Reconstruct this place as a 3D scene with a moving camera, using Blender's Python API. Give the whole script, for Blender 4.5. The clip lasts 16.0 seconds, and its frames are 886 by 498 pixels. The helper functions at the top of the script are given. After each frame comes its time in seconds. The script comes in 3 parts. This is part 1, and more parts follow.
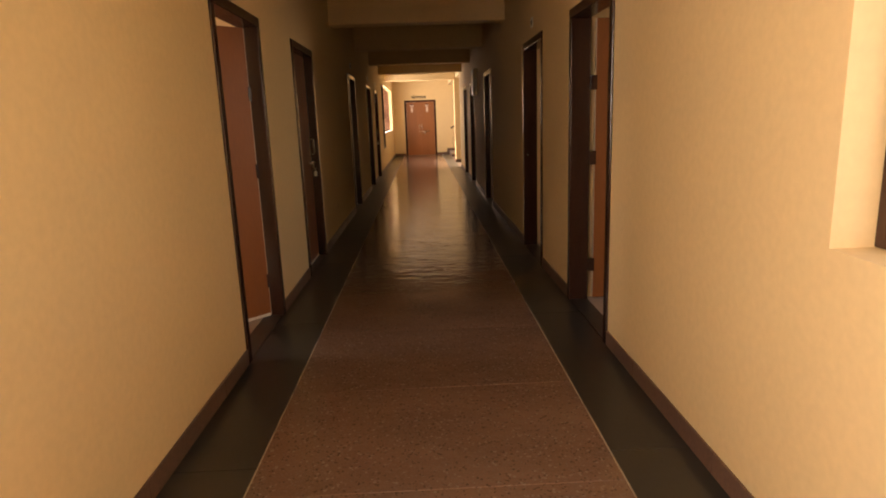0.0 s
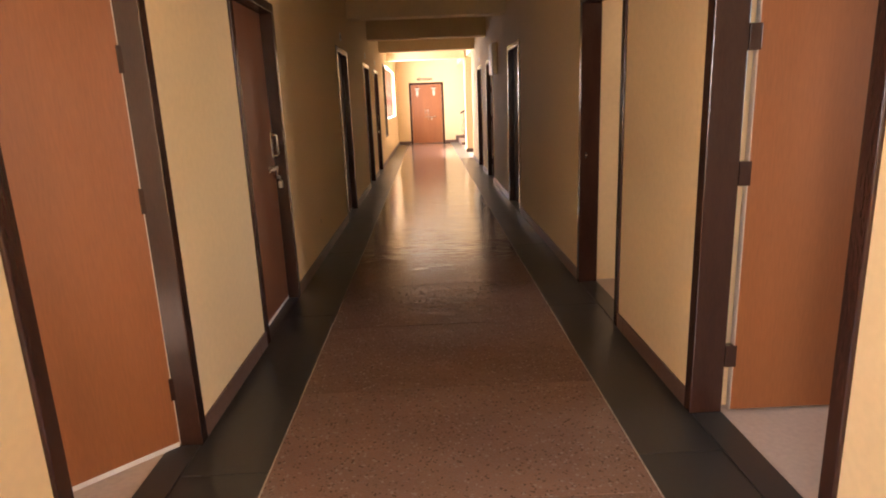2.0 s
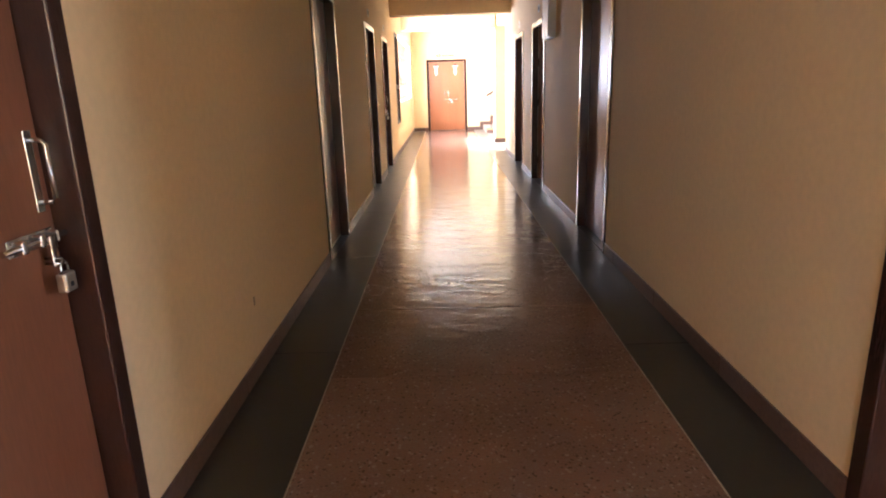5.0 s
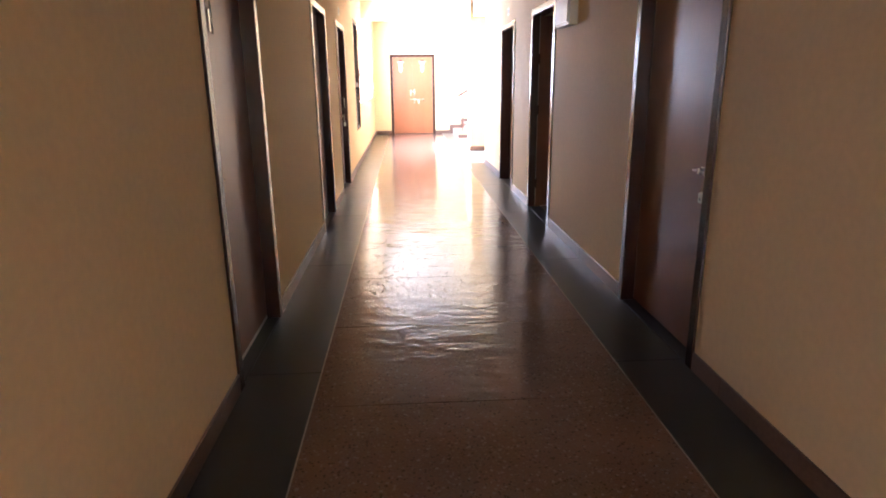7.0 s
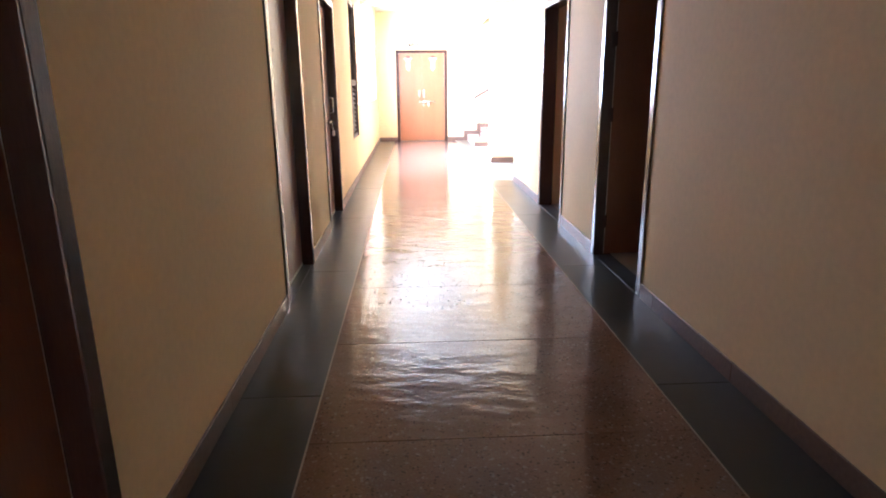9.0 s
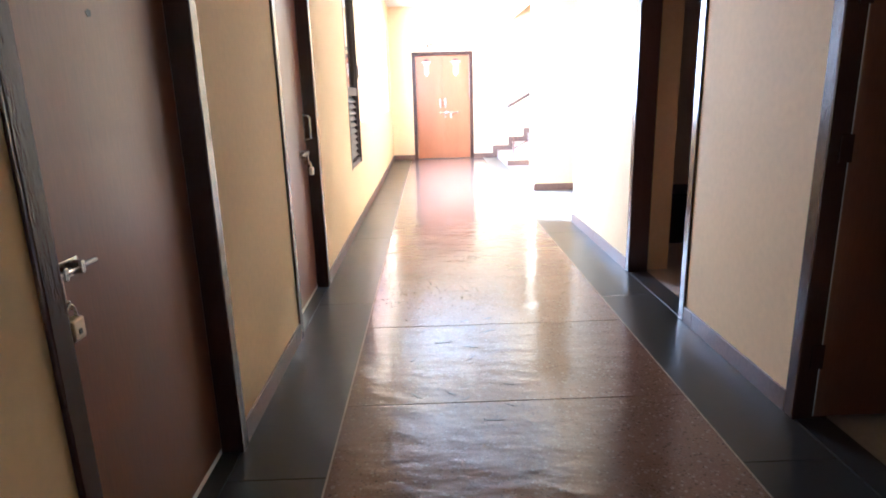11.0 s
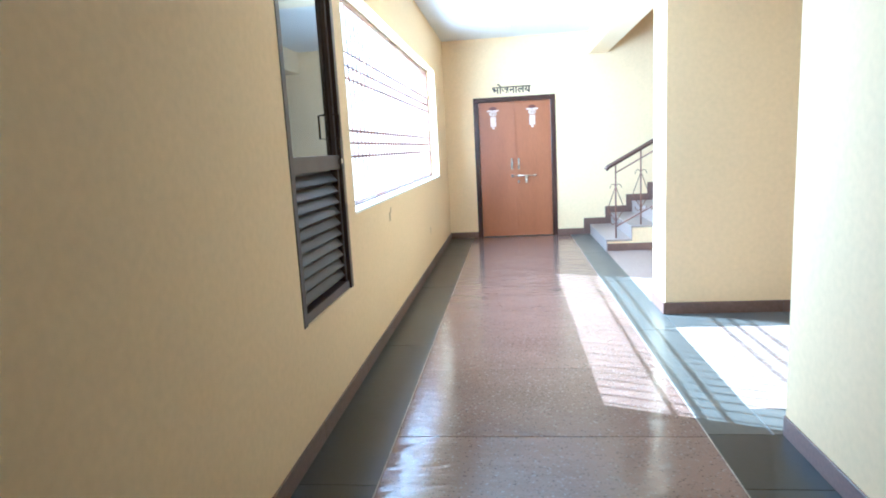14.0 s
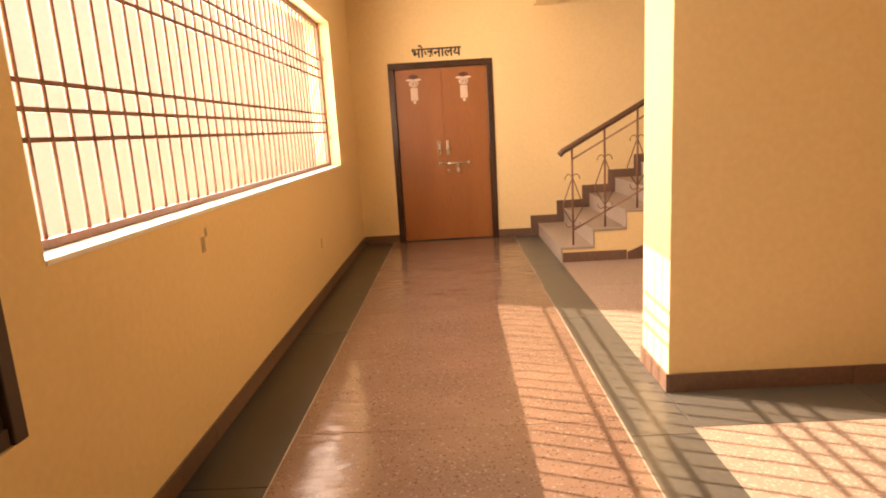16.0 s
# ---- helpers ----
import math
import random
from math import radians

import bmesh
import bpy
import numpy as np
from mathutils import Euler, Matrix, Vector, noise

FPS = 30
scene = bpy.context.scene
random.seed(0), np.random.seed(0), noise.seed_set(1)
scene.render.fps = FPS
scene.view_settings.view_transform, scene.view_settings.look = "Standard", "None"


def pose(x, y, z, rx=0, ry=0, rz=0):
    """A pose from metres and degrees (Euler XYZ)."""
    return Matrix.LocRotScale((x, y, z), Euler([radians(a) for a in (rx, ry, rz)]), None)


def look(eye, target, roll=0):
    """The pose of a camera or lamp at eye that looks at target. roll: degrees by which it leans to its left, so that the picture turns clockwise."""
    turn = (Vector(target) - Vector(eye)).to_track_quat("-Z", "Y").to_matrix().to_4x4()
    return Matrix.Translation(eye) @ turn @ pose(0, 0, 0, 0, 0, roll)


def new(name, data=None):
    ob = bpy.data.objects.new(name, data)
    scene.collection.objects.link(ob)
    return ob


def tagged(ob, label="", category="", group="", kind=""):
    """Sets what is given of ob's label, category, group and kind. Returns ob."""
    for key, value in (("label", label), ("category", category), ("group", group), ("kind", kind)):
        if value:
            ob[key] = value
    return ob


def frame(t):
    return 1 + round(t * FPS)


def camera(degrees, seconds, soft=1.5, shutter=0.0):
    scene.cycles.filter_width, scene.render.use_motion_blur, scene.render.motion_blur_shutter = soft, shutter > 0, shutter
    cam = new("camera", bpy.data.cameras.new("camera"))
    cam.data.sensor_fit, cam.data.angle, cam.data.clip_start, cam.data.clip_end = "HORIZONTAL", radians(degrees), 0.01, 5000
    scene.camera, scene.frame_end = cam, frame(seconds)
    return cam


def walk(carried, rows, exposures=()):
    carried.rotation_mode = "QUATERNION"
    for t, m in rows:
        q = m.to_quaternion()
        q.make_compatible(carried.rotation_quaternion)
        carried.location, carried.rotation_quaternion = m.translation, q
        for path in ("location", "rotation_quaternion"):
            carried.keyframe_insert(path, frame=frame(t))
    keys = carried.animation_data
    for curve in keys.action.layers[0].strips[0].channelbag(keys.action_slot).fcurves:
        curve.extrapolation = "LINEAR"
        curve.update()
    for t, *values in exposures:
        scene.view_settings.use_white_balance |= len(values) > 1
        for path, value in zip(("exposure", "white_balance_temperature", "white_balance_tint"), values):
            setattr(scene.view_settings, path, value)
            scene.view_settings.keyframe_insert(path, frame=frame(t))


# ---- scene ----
cam = camera(72.5, 16.0, soft=1.9)
PATH = [
    (0, (0.096, 0.324, 1.389), (0.147, 2.278, 0.966), -2.1),
    (0.5, (0.109, 0.799, 1.404), (0.15, 2.749, 0.959), -2.0),
    (1, (0.063, 1.314, 1.393), (0.098, 3.262, 0.94), -2.0),
    (1.5, (0.079, 1.802, 1.37), (0.112, 3.748, 0.908), -2.1),
    (2, (0.043, 2.29, 1.399), (0.075, 4.233, 0.928), -2.3),
    (2.5, (-0.04, 2.747, 1.389), (-0.01, 4.686, 0.902), -2.9),
    (3, (-0.041, 3.282, 1.364), (-0.029, 5.22, 0.871), -2.3),
    (3.5, (-0.052, 3.76, 1.343), (-0.053, 5.699, 0.85), -1.9),
    (6, (-0.11, 6.179, 1.319), (-0.13, 8.106, 0.785), -1.8),
    (6.5, (-0.172, 6.677, 1.33), (-0.067, 8.605, 0.805), -0.9),
    (7, (-0.205, 7.184, 1.37), (-0.09, 9.109, 0.838), -0.6),
    (7.5, (-0.267, 7.756, 1.369), (-0.162, 9.684, 0.847), -1.1),
    (8, (-0.25, 8.288, 1.32), (-0.14, 10.218, 0.804), -0.9),
    (10.5, (-0.226, 11.118, 1.279), (-0.177, 13.045, 0.746), -0.8),
    (11, (-0.245, 11.714, 1.297), (-0.215, 13.65, 0.799), -1.6),
    (11.5, (-0.189, 12.268, 1.283), (-0.176, 14.209, 0.801), -1.5),
    (12, (-0.094, 12.808, 1.293), (-0.071, 14.755, 0.834), -1.9),
    (12.5, (-0.098, 13.348, 1.313), (-0.083, 15.293, 0.848), -2.0),
    (13, (-0.081, 13.927, 1.298), (-0.116, 15.872, 0.835), -2.2),
    (13.5, (-0.127, 14.457, 1.338), (-0.236, 16.404, 0.897), -2.9),
    (14, (-0.043, 14.942, 1.38), (-0.275, 16.902, 1.055), -3.1),
    (14.5, (0.081, 15.389, 1.406), (-0.226, 17.353, 1.192), -3.3),
    (15, (0.148, 15.917, 1.411), (-0.134, 17.889, 1.231), -3.5),
    (15.5, (0.215, 16.438, 1.385), (0.044, 18.416, 1.146), -3.6),
    (16, (0.144, 16.955, 1.324), (0.091, 18.917, 0.936), -3.4),
]
# exposure: seconds, stops, kelvin, tint
LIGHTING = [(0.0, 1.05, 8400, 24), (0.5, 1.55, 6800, 18), (1.0, 1.8, 5500, 13), (1.5, 2.2, 5700, 14), (2.0, 2.6, 6500, 24), (2.5, 2.85, 6300, 19), (3.0, 3.15, 5900, 15), (3.5, 3.3, 5700, 12),
            (5.8, 3.75, 5050, 20), (8.2, 4.1, 4700, 16), (10.5, 4.0, 4350, 12), (11.0, 3.9, 4300, 11), (11.5, 4.0, 4250, 9), (12.0, 3.95, 4300, 7), (12.5, 3.35, 3950, 4), (13.5, 2.8, 3800, 0),
            (14.2, 2.25, 3950, -4), (14.5, 2.05, 5300, 2), (15.0, 1.55, 8400, 24), (15.5, 1.35, 9600, 30), (16.0, 1.35, 9600, 28)]
walk(cam, [(t, look(eye, target, roll)) for t, eye, target, roll in PATH], LIGHTING)

# ---- world, sun, window light ----
SUN_DIR = Vector((-1.0, 0.38, 0.735)).normalized()
world = bpy.data.worlds.new("sky")
scene.world = world
world.use_nodes = True
wn = world.node_tree
sky = wn.nodes.new("ShaderNodeTexSky")
sky.sky_type, sky.sun_disc = "NISHITA", False
sky.sun_elevation, sky.sun_rotation = math.asin(SUN_DIR.z), math.atan2(SUN_DIR.x, SUN_DIR.y) % (2 * math.pi)
wn.links.new(sky.outputs[0], wn.nodes["Background"].inputs[0])
wn.nodes["Background"].inputs[1].default_value = 0.14
sun_data = bpy.data.lights.new("sun", "SUN")
sun_data.energy, sun_data.angle, sun_data.color = 5.0, radians(0.35), (1.0, 0.94, 0.84)
sun = new("sun", sun_data)
sun.matrix_world = look(SUN_DIR * 60, (0, 0, 0))


def window_light(name, x, y, z, width, height, aim, energy, color=(1.0, 0.98, 0.94)):
    """Sky light that stands in a real opening and shines through it."""
    data = bpy.data.lights.new(name, "AREA")
    data.shape, data.size, data.size_y, data.energy, data.color = "RECTANGLE", width, height, energy, color
    ob = new(name, data)
    ob.matrix_world = look((x, y, z), (x + aim[0], y + aim[1], z + aim[2]))
    return ob


window_light("window_light_lobby", -1.30, 20.78, 1.7, 4.5, 1.36, (1, 0, 0), 108)
window_light("window_light_corridor_west", -1.34, -0.5, 1.7, 2.1, 1.3, (1, 0, 0), 60)
window_light("window_light_corridor_east", 1.45, 0.96, 1.7, 1.7, 1.25, (-1, 0, 0), 3)
window_light("window_light_room_left", -4.38, 3.85, 1.6, 1.25, 1.2, (1, 0, 0), 26)
window_light("window_light_room_right", 4.68, 4.0, 1.6, 1.6, 1.2, (-1, 0, 0), 5)
window_light("window_light_room_bed", 4.68, 7.0, 1.6, 1.6, 1.2, (-1, 0, 0), 8)


# ---- materials ----
def mat(name, base, rough=0.6, metal=0.0, vary=0.12, fine=60.0, coarse=1.5, bump=0.1, bump_scale=None, contrast=3.0, bump_detail=4.0, stretch=(1, 1, 1), second=None, piece=0.0, rough_vary=0.1, coat=0.0, bump_distance=0.004):
    m = bpy.data.materials.new(name)
    m.use_nodes = True
    nt = m.node_tree
    b = nt.nodes["Principled BSDF"]
    tc, mp = nt.nodes.new("ShaderNodeTexCoord"), nt.nodes.new("ShaderNodeMapping")
    mp.inputs["Scale"].default_value = stretch
    nt.links.new(tc.outputs["Object"], mp.inputs["Vector"])

    def tex(scale, detail=4.0):
        n = nt.nodes.new("ShaderNodeTexNoise")
        n.inputs["Scale"].default_value, n.inputs["Detail"].default_value = scale, detail
        nt.links.new(mp.outputs[0], n.inputs["Vector"])
        return n.outputs["Fac"]

    def arith(op, a, c, clamp=False):
        n = nt.nodes.new("ShaderNodeMath")
        n.operation, n.use_clamp = op, clamp
        for i, v in enumerate((a, c)):
            if isinstance(v, (int, float)):
                n.inputs[i].default_value = v
            else:
                nt.links.new(v, n.inputs[i])
        return n.outputs[0]

    f, c = tex(fine), tex(coarse, 6.0)
    total = arith("ADD", arith("MULTIPLY", f, 0.5), arith("MULTIPLY", c, 0.5))
    fac = arith("MULTIPLY", arith("SUBTRACT", total, 0.5), contrast)
    if piece:
        info = nt.nodes.new("ShaderNodeObjectInfo")
        fac = arith("ADD", fac, arith("MULTIPLY", arith("SUBTRACT", info.outputs["Random"], 0.5), piece))
    fac = arith("ADD", fac, 0.5, True)
    mix = nt.nodes.new("ShaderNodeMix")
    mix.data_type = "RGBA"
    dark = [max(0.0, v * (1 - vary)) for v in base]
    light = second or [min(1.0, v * (1 + vary)) for v in base]
    mix.inputs[6].default_value, mix.inputs[7].default_value = (*dark, 1), (*light, 1)
    nt.links.new(fac, mix.inputs[0])
    nt.links.new(mix.outputs[2], b.inputs["Base Color"])
    b.inputs["Metallic"].default_value = metal
    if coat:
        b.inputs["Coat Weight"].default_value, b.inputs["Coat Roughness"].default_value = coat, 0.15
    r = arith("ADD", arith("MULTIPLY", arith("SUBTRACT", c, 0.5), rough_vary * 3), rough, True)
    nt.links.new(r, b.inputs["Roughness"])
    if bump:
        bn = nt.nodes.new("ShaderNodeBump")
        bn.inputs["Strength"].default_value, bn.inputs["Distance"].default_value = bump, bump_distance
        nt.links.new(tex(bump_scale or fine, bump_detail), bn.inputs["Height"])
        nt.links.new(bn.outputs[0], b.inputs["Normal"])
    return m


def chips(m, scale, amount, color):
    """Adds small stone chips to the colour of a material."""
    nt = m.node_tree
    b = nt.nodes["Principled BSDF"]
    old = b.inputs["Base Color"].links[0].from_socket
    tc, v, ramp, mix = (nt.nodes.new(k) for k in ("ShaderNodeTexCoord", "ShaderNodeTexVoronoi", "ShaderNodeValToRGB", "ShaderNodeMix"))
    v.inputs["Scale"].default_value = scale
    nt.links.new(tc.outputs["Object"], v.inputs["Vector"])
    sep = nt.nodes.new("ShaderNodeSeparateColor")
    nt.links.new(v.outputs["Color"], sep.inputs[0])
    ramp.color_ramp.elements[0].position, ramp.color_ramp.elements[1].position = 1 - amount, 1 - amount * 0.6
    nt.links.new(sep.outputs[0], ramp.inputs[0])
    mix.data_type = "RGBA"
    nt.links.new(ramp.outputs[0], mix.inputs[0])
    nt.links.new(old, mix.inputs[6])
    mix.inputs[7].default_value = (*color, 1)
    nt.links.new(mix.outputs[2], b.inputs["Base Color"])
    return m


WALL = mat("cream_wall_paint", (0.80, 0.605, 0.335), 0.78, vary=0.05, fine=30, coarse=0.8, bump=0.06, bump_scale=45)
WALL.node_tree.nodes["Principled BSDF"].inputs["Specular IOR Level"].default_value = 0.3
WALL_OUT = mat("white_outside_paint", (0.80, 0.76, 0.68), 0.8, vary=0.06, fine=20, coarse=0.5)
ROOM = mat("pale_room_paint", (0.80, 0.70, 0.54), 0.6, vary=0.05, fine=30, coarse=0.9, bump=0.1)
CEIL = mat("ceiling_paint", (0.70, 0.66, 0.59), 0.7, vary=0.05, fine=25, coarse=0.8, bump=0.1)
BEAM = mat("beam_paint", (0.80, 0.62, 0.36), 0.6, vary=0.05, fine=30, coarse=0.8, bump=0.1)
SILL = mat("white_sill_paint", (0.82, 0.80, 0.74), 0.5, vary=0.05, fine=40, coarse=2, bump=0.1)
RED = mat("red_terrazzo", (0.188, 0.115, 0.083), 0.15, vary=0.24, fine=90, coarse=1.6, bump=0.85, bump_scale=5.5, bump_detail=2.2, contrast=2.6, piece=0.4, rough_vary=0.06, stretch=(1, 1.9, 1), bump_distance=0.006)
chips(chips(chips(RED, 160, 0.13, (0.200, 0.138, 0.107)), 120, 0.07, (0.105, 0.065, 0.048)), 105, 0.05, (0.25, 0.185, 0.15))
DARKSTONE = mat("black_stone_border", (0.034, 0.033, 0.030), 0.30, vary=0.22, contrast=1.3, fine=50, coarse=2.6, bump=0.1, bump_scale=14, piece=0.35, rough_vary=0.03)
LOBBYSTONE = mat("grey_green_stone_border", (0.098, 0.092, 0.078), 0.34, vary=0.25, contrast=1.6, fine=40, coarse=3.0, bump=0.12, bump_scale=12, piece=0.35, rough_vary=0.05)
PALE = chips(mat("pale_terrazzo", (0.34, 0.25, 0.20), 0.37, vary=0.15, fine=80, coarse=1.2, bump=0.08, piece=0.3, rough_vary=0.08), 120, 0.2, (0.46, 0.38, 0.32))
JOINT = mat("floor_bedding", (0.16, 0.13, 0.11), 0.85, vary=0.2)
ROOMTILE = mat("room_floor_stone", (0.50, 0.41, 0.34), 0.42, vary=0.12, fine=40, coarse=1.5, bump=0.05, piece=0.2)
STRIP = mat("pale_mortar_strip", (0.33, 0.27, 0.21), 0.6, vary=0.25, fine=60, coarse=4)
SKIRT = mat("brown_stone_skirting", (0.150, 0.086, 0.061), 0.40, vary=0.25, fine=50, coarse=2.0, bump=0.1, piece=0.3)
FRAME = mat("dark_brown_frame_enamel", (0.045, 0.018, 0.012), 0.20, rough_vary=0.04, vary=0.2, fine=30, coarse=2.5, bump=0.12, bump_scale=20, stretch=(6, 6, 1))
LEAF = mat("orange_brown_laminate", (0.30, 0.106, 0.033), 0.40, vary=0.12, fine=24, coarse=1.2, bump=0.05, stretch=(5, 5, 0.6), rough_vary=0.08)
LEAF_DARK = mat("red_brown_laminate", (0.200, 0.075, 0.034), 0.34, vary=0.14, fine=24, coarse=1.2, bump=0.06, stretch=(5, 5, 0.6), rough_vary=0.08)
EDGE = mat("pale_door_edging", (0.62, 0.52, 0.42), 0.6, vary=0.1)
STEEL = mat("brushed_steel", (0.62, 0.60, 0.57), 0.22, 1.0, rough_vary=0.03, vary=0.08, fine=90, coarse=6)
BRASS = mat("worn_lock_metal", (0.55, 0.47, 0.35), 0.42, 1.0, vary=0.15, fine=80, coarse=8)
ALU = mat("brown_anodised_frame", (0.055, 0.036, 0.026), 0.42, 0.2, vary=0.15, fine=60, coarse=3, bump=0.05)
LOUVRE = mat("brown_louvre_slat", (0.05, 0.035, 0.027), 0.44, 0.1, vary=0.2, fine=50, coarse=3, bump=0.05)
IRON = mat("brown_grille_iron", (0.19, 0.088, 0.055), 0.45, 0.1, vary=0.25, fine=70, coarse=4, bump=0.15)
RAIL = mat("brown_handrail", (0.09, 0.045, 0.028), 0.42, vary=0.2, fine=40, coarse=3, bump=0.08)
STEP = mat("grey_brown_step_stone", (0.36, 0.29, 0.24), 0.45, vary=0.15, fine=60, coarse=2, bump=0.1, piece=0.2)
WHITE = mat("white_plastic", (0.78, 0.76, 0.70), 0.4, vary=0.06, fine=40, coarse=5, bump=0.03)
PAPER = mat("pale_paper_decal", (0.66, 0.52, 0.42), 0.7, vary=0.1, fine=40, coarse=9, bump=0.03)
PINK = mat("faded_red_decal", (0.52, 0.26, 0.17), 0.7, vary=0.4, fine=60, coarse=25, bump=0.03, second=(0.72, 0.62, 0.52))
INK_RED = mat("dark_red_decal", (0.11, 0.035, 0.022), 0.7, vary=0.3, fine=60, coarse=25)
INK = mat("dark_brown_sign_paint", (0.03, 0.018, 0.014), 0.6, vary=0.2)
WOOD = mat("orange_bed_wood", (0.48, 0.22, 0.07), 0.4, vary=0.2, fine=20, coarse=2, stretch=(1, 8, 8), bump=0.06)
PLY = mat("plywood_bed_top", (0.28, 0.18, 0.12), 0.6, vary=0.2, fine=20, coarse=2, stretch=(1, 6, 6), bump=0.06)
BLACK = mat("black_painted_steel", (0.018, 0.016, 0.016), 0.4, vary=0.2)
STAIN = mat("grey_brown_scuff", (0.42, 0.30, 0.18), 0.7, vary=0.3, fine=90, coarse=20)
GRIME = mat("dark_worn_grime", (0.075, 0.045, 0.034), 0.55, vary=0.3, fine=90, coarse=20)
GROUND = mat("dusty_ground", (0.46, 0.40, 0.31), 0.95, vary=0.2, fine=3, coarse=0.15)


def glass(name, tint, rough=0.03):
    m = bpy.data.materials.new(name)
    m.use_nodes = True
    b = m.node_tree.nodes["Principled BSDF"]
    b.inputs["Base Color"].default_value = (*tint, 1)
    b.inputs["Roughness"].default_value = rough
    b.inputs["Specular IOR Level"].default_value = 0.7
    return m


TINTED = glass("dark_tinted_glass", (0.035, 0.026, 0.02))


# ---- mesh helpers ----
def add_box(bm, x0, x1, y0, y1, z0, z1):
    v = [bm.verts.new((x, y, z)) for z in (z0, z1) for x, y in ((x0, y0), (x1, y0), (x1, y1), (x0, y1))]
    for f in ((0, 3, 2, 1), (4, 5, 6, 7), (0, 1, 5, 4), (1, 2, 6, 5), (2, 3, 7, 6), (3, 0, 4, 7)):
        bm.faces.new([v[i] for i in f])
    return v


def box_bm(x0, x1, y0, y1, z0, z1, bevel=0.0, segments=2):
    bm = bmesh.new()
    add_box(bm, x0, x1, y0, y1, z0, z1)
    if bevel:
        bmesh.ops.bevel(bm, geom=bm.edges[:], offset=bevel, segments=segments, affect="EDGES", profile=0.5)
    return bm


def tube_bm(points, radius, sides=10, bm=None):
    """A round bar along a line of points."""
    bm = bm or bmesh.new()
    points = [Vector(p) for p in points]
    rings = []
    for i, p in enumerate(points):
        d = (points[min(i + 1, len(points) - 1)] - points[max(i - 1, 0)]).normalized()
        up = Vector((0, 0, 1)) if abs(d.z) < 0.9 else Vector((1, 0, 0))
        u = d.cross(up).normalized()
        w = u.cross(d)
        rings.append([bm.verts.new(p + radius * (math.cos(a) * u + math.sin(a) * w)) for a in (2 * math.pi * k / sides for k in range(sides))])
    for a, b in zip(rings, rings[1:]):
        for k in range(sides):
            bm.faces.new((a[k], a[(k + 1) % sides], b[(k + 1) % sides], b[k])).smooth = True
    bm.faces.new(rings[0])
    bm.faces.new(rings[-1][::-1])
    return bm


def disc_bm(rx, rz, thick, z, x=0.0, sides=16):
    """A thin oval lying against a wall that faces -y."""
    bm = bmesh.new()
    ring = [(x + rx * math.cos(2 * math.pi * k / sides), z + rz * math.sin(2 * math.pi * k / sides)) for k in range(sides)]
    back, front = ([bm.verts.new((u, y, w)) for u, w in ring] for y in (0.0, -thick))
    bm.faces.new(back), bm.faces.new(front[::-1])
    for k in range(sides):
        bm.faces.new((back[k], front[k], front[(k + 1) % sides], back[(k + 1) % sides]))
    return bm


def part(name, bm, material, parent=None, label=""):
    me = bpy.data.meshes.new(name)
    bmesh.ops.recalc_face_normals(bm, faces=bm.faces[:])
    bm.to_mesh(me)
    bm.free()
    me.materials.append(material)
    ob = new(name, me)
    ob.parent = parent
    return tagged(ob, label)


def setting(name, bm, material, label, category):
    return tagged(part(name, bm, material), label, category, kind="structure")


def empty(name, label, category, at=(0, 0, 0), group="", kind="", rz=0.0):
    ob = new(name)
    ob.empty_display_size = 0.1
    ob.matrix_world = pose(*at, 0, 0, rz)
    return tagged(ob, label, category, group, kind)


def wall_bm(x0, x1, y0, y1, z0, z1, holes, axis="y"):
    """A wall that runs along the axis, with openings (from, to, bottom, top) right through it."""
    bm = bmesh.new()
    a, b = (y0, y1) if axis == "y" else (x0, x1)
    us = sorted({a, b, *(h[0] for h in holes), *(h[1] for h in holes)})
    zs = sorted({z0, z1, *(h[2] for h in holes), *(h[3] for h in holes)})
    us, zs = [u for u in us if a <= u <= b], [z for z in zs if z0 <= z <= z1]
    for i in range(len(us) - 1):
        run = None
        for k in range(len(zs) - 1):
            u, z = (us[i] + us[i + 1]) / 2, (zs[k] + zs[k + 1]) / 2
            solid = not any(h[0] < u < h[1] and h[2] < z < h[3] for h in holes)
            if solid:
                if run is None:
                    run = zs[k]
                if k == len(zs) - 2:
                    top = zs[k + 1]
                else:
                    continue
            else:
                top = zs[k]
            if run is not None:
                if axis == "y":
                    add_box(bm, x0, x1, us[i], us[i + 1], run, top)
                else:
                    add_box(bm, us[i], us[i + 1], y0, y1, run, top)
                run = None
    bmesh.ops.remove_doubles(bm, verts=bm.verts[:], dist=0.0005)
    return bm


# ---- the plan, in metres: x across the corridor, y along it ----
XL, XR, END, TOP = -1.0, 1.17, 24.21, 2.95
T = 0.30
DOOR_H = 2.10
LEFT_DOORS = [(3.73, 4.72), (5.76, 6.755), (9.75, 10.735), (12.82, 13.82), (14.84, 15.84)]
RIGHT_DOORS = [(3.78, 4.785), (5.80, 6.83), (9.80, 10.85), (12.86, 13.91), (14.92, 15.96)]
BACK = -3.0
LOBBY0, LOBBY1, PIER1 = 17.70, 19.74, 20.14
WIN = (18.57, 23.08, 1.015, 2.40)
LOUV = (17.505, 18.385, 0.605, 2.38)
SIDEWIN = (0.05, 1.87, 1.01, 2.38)

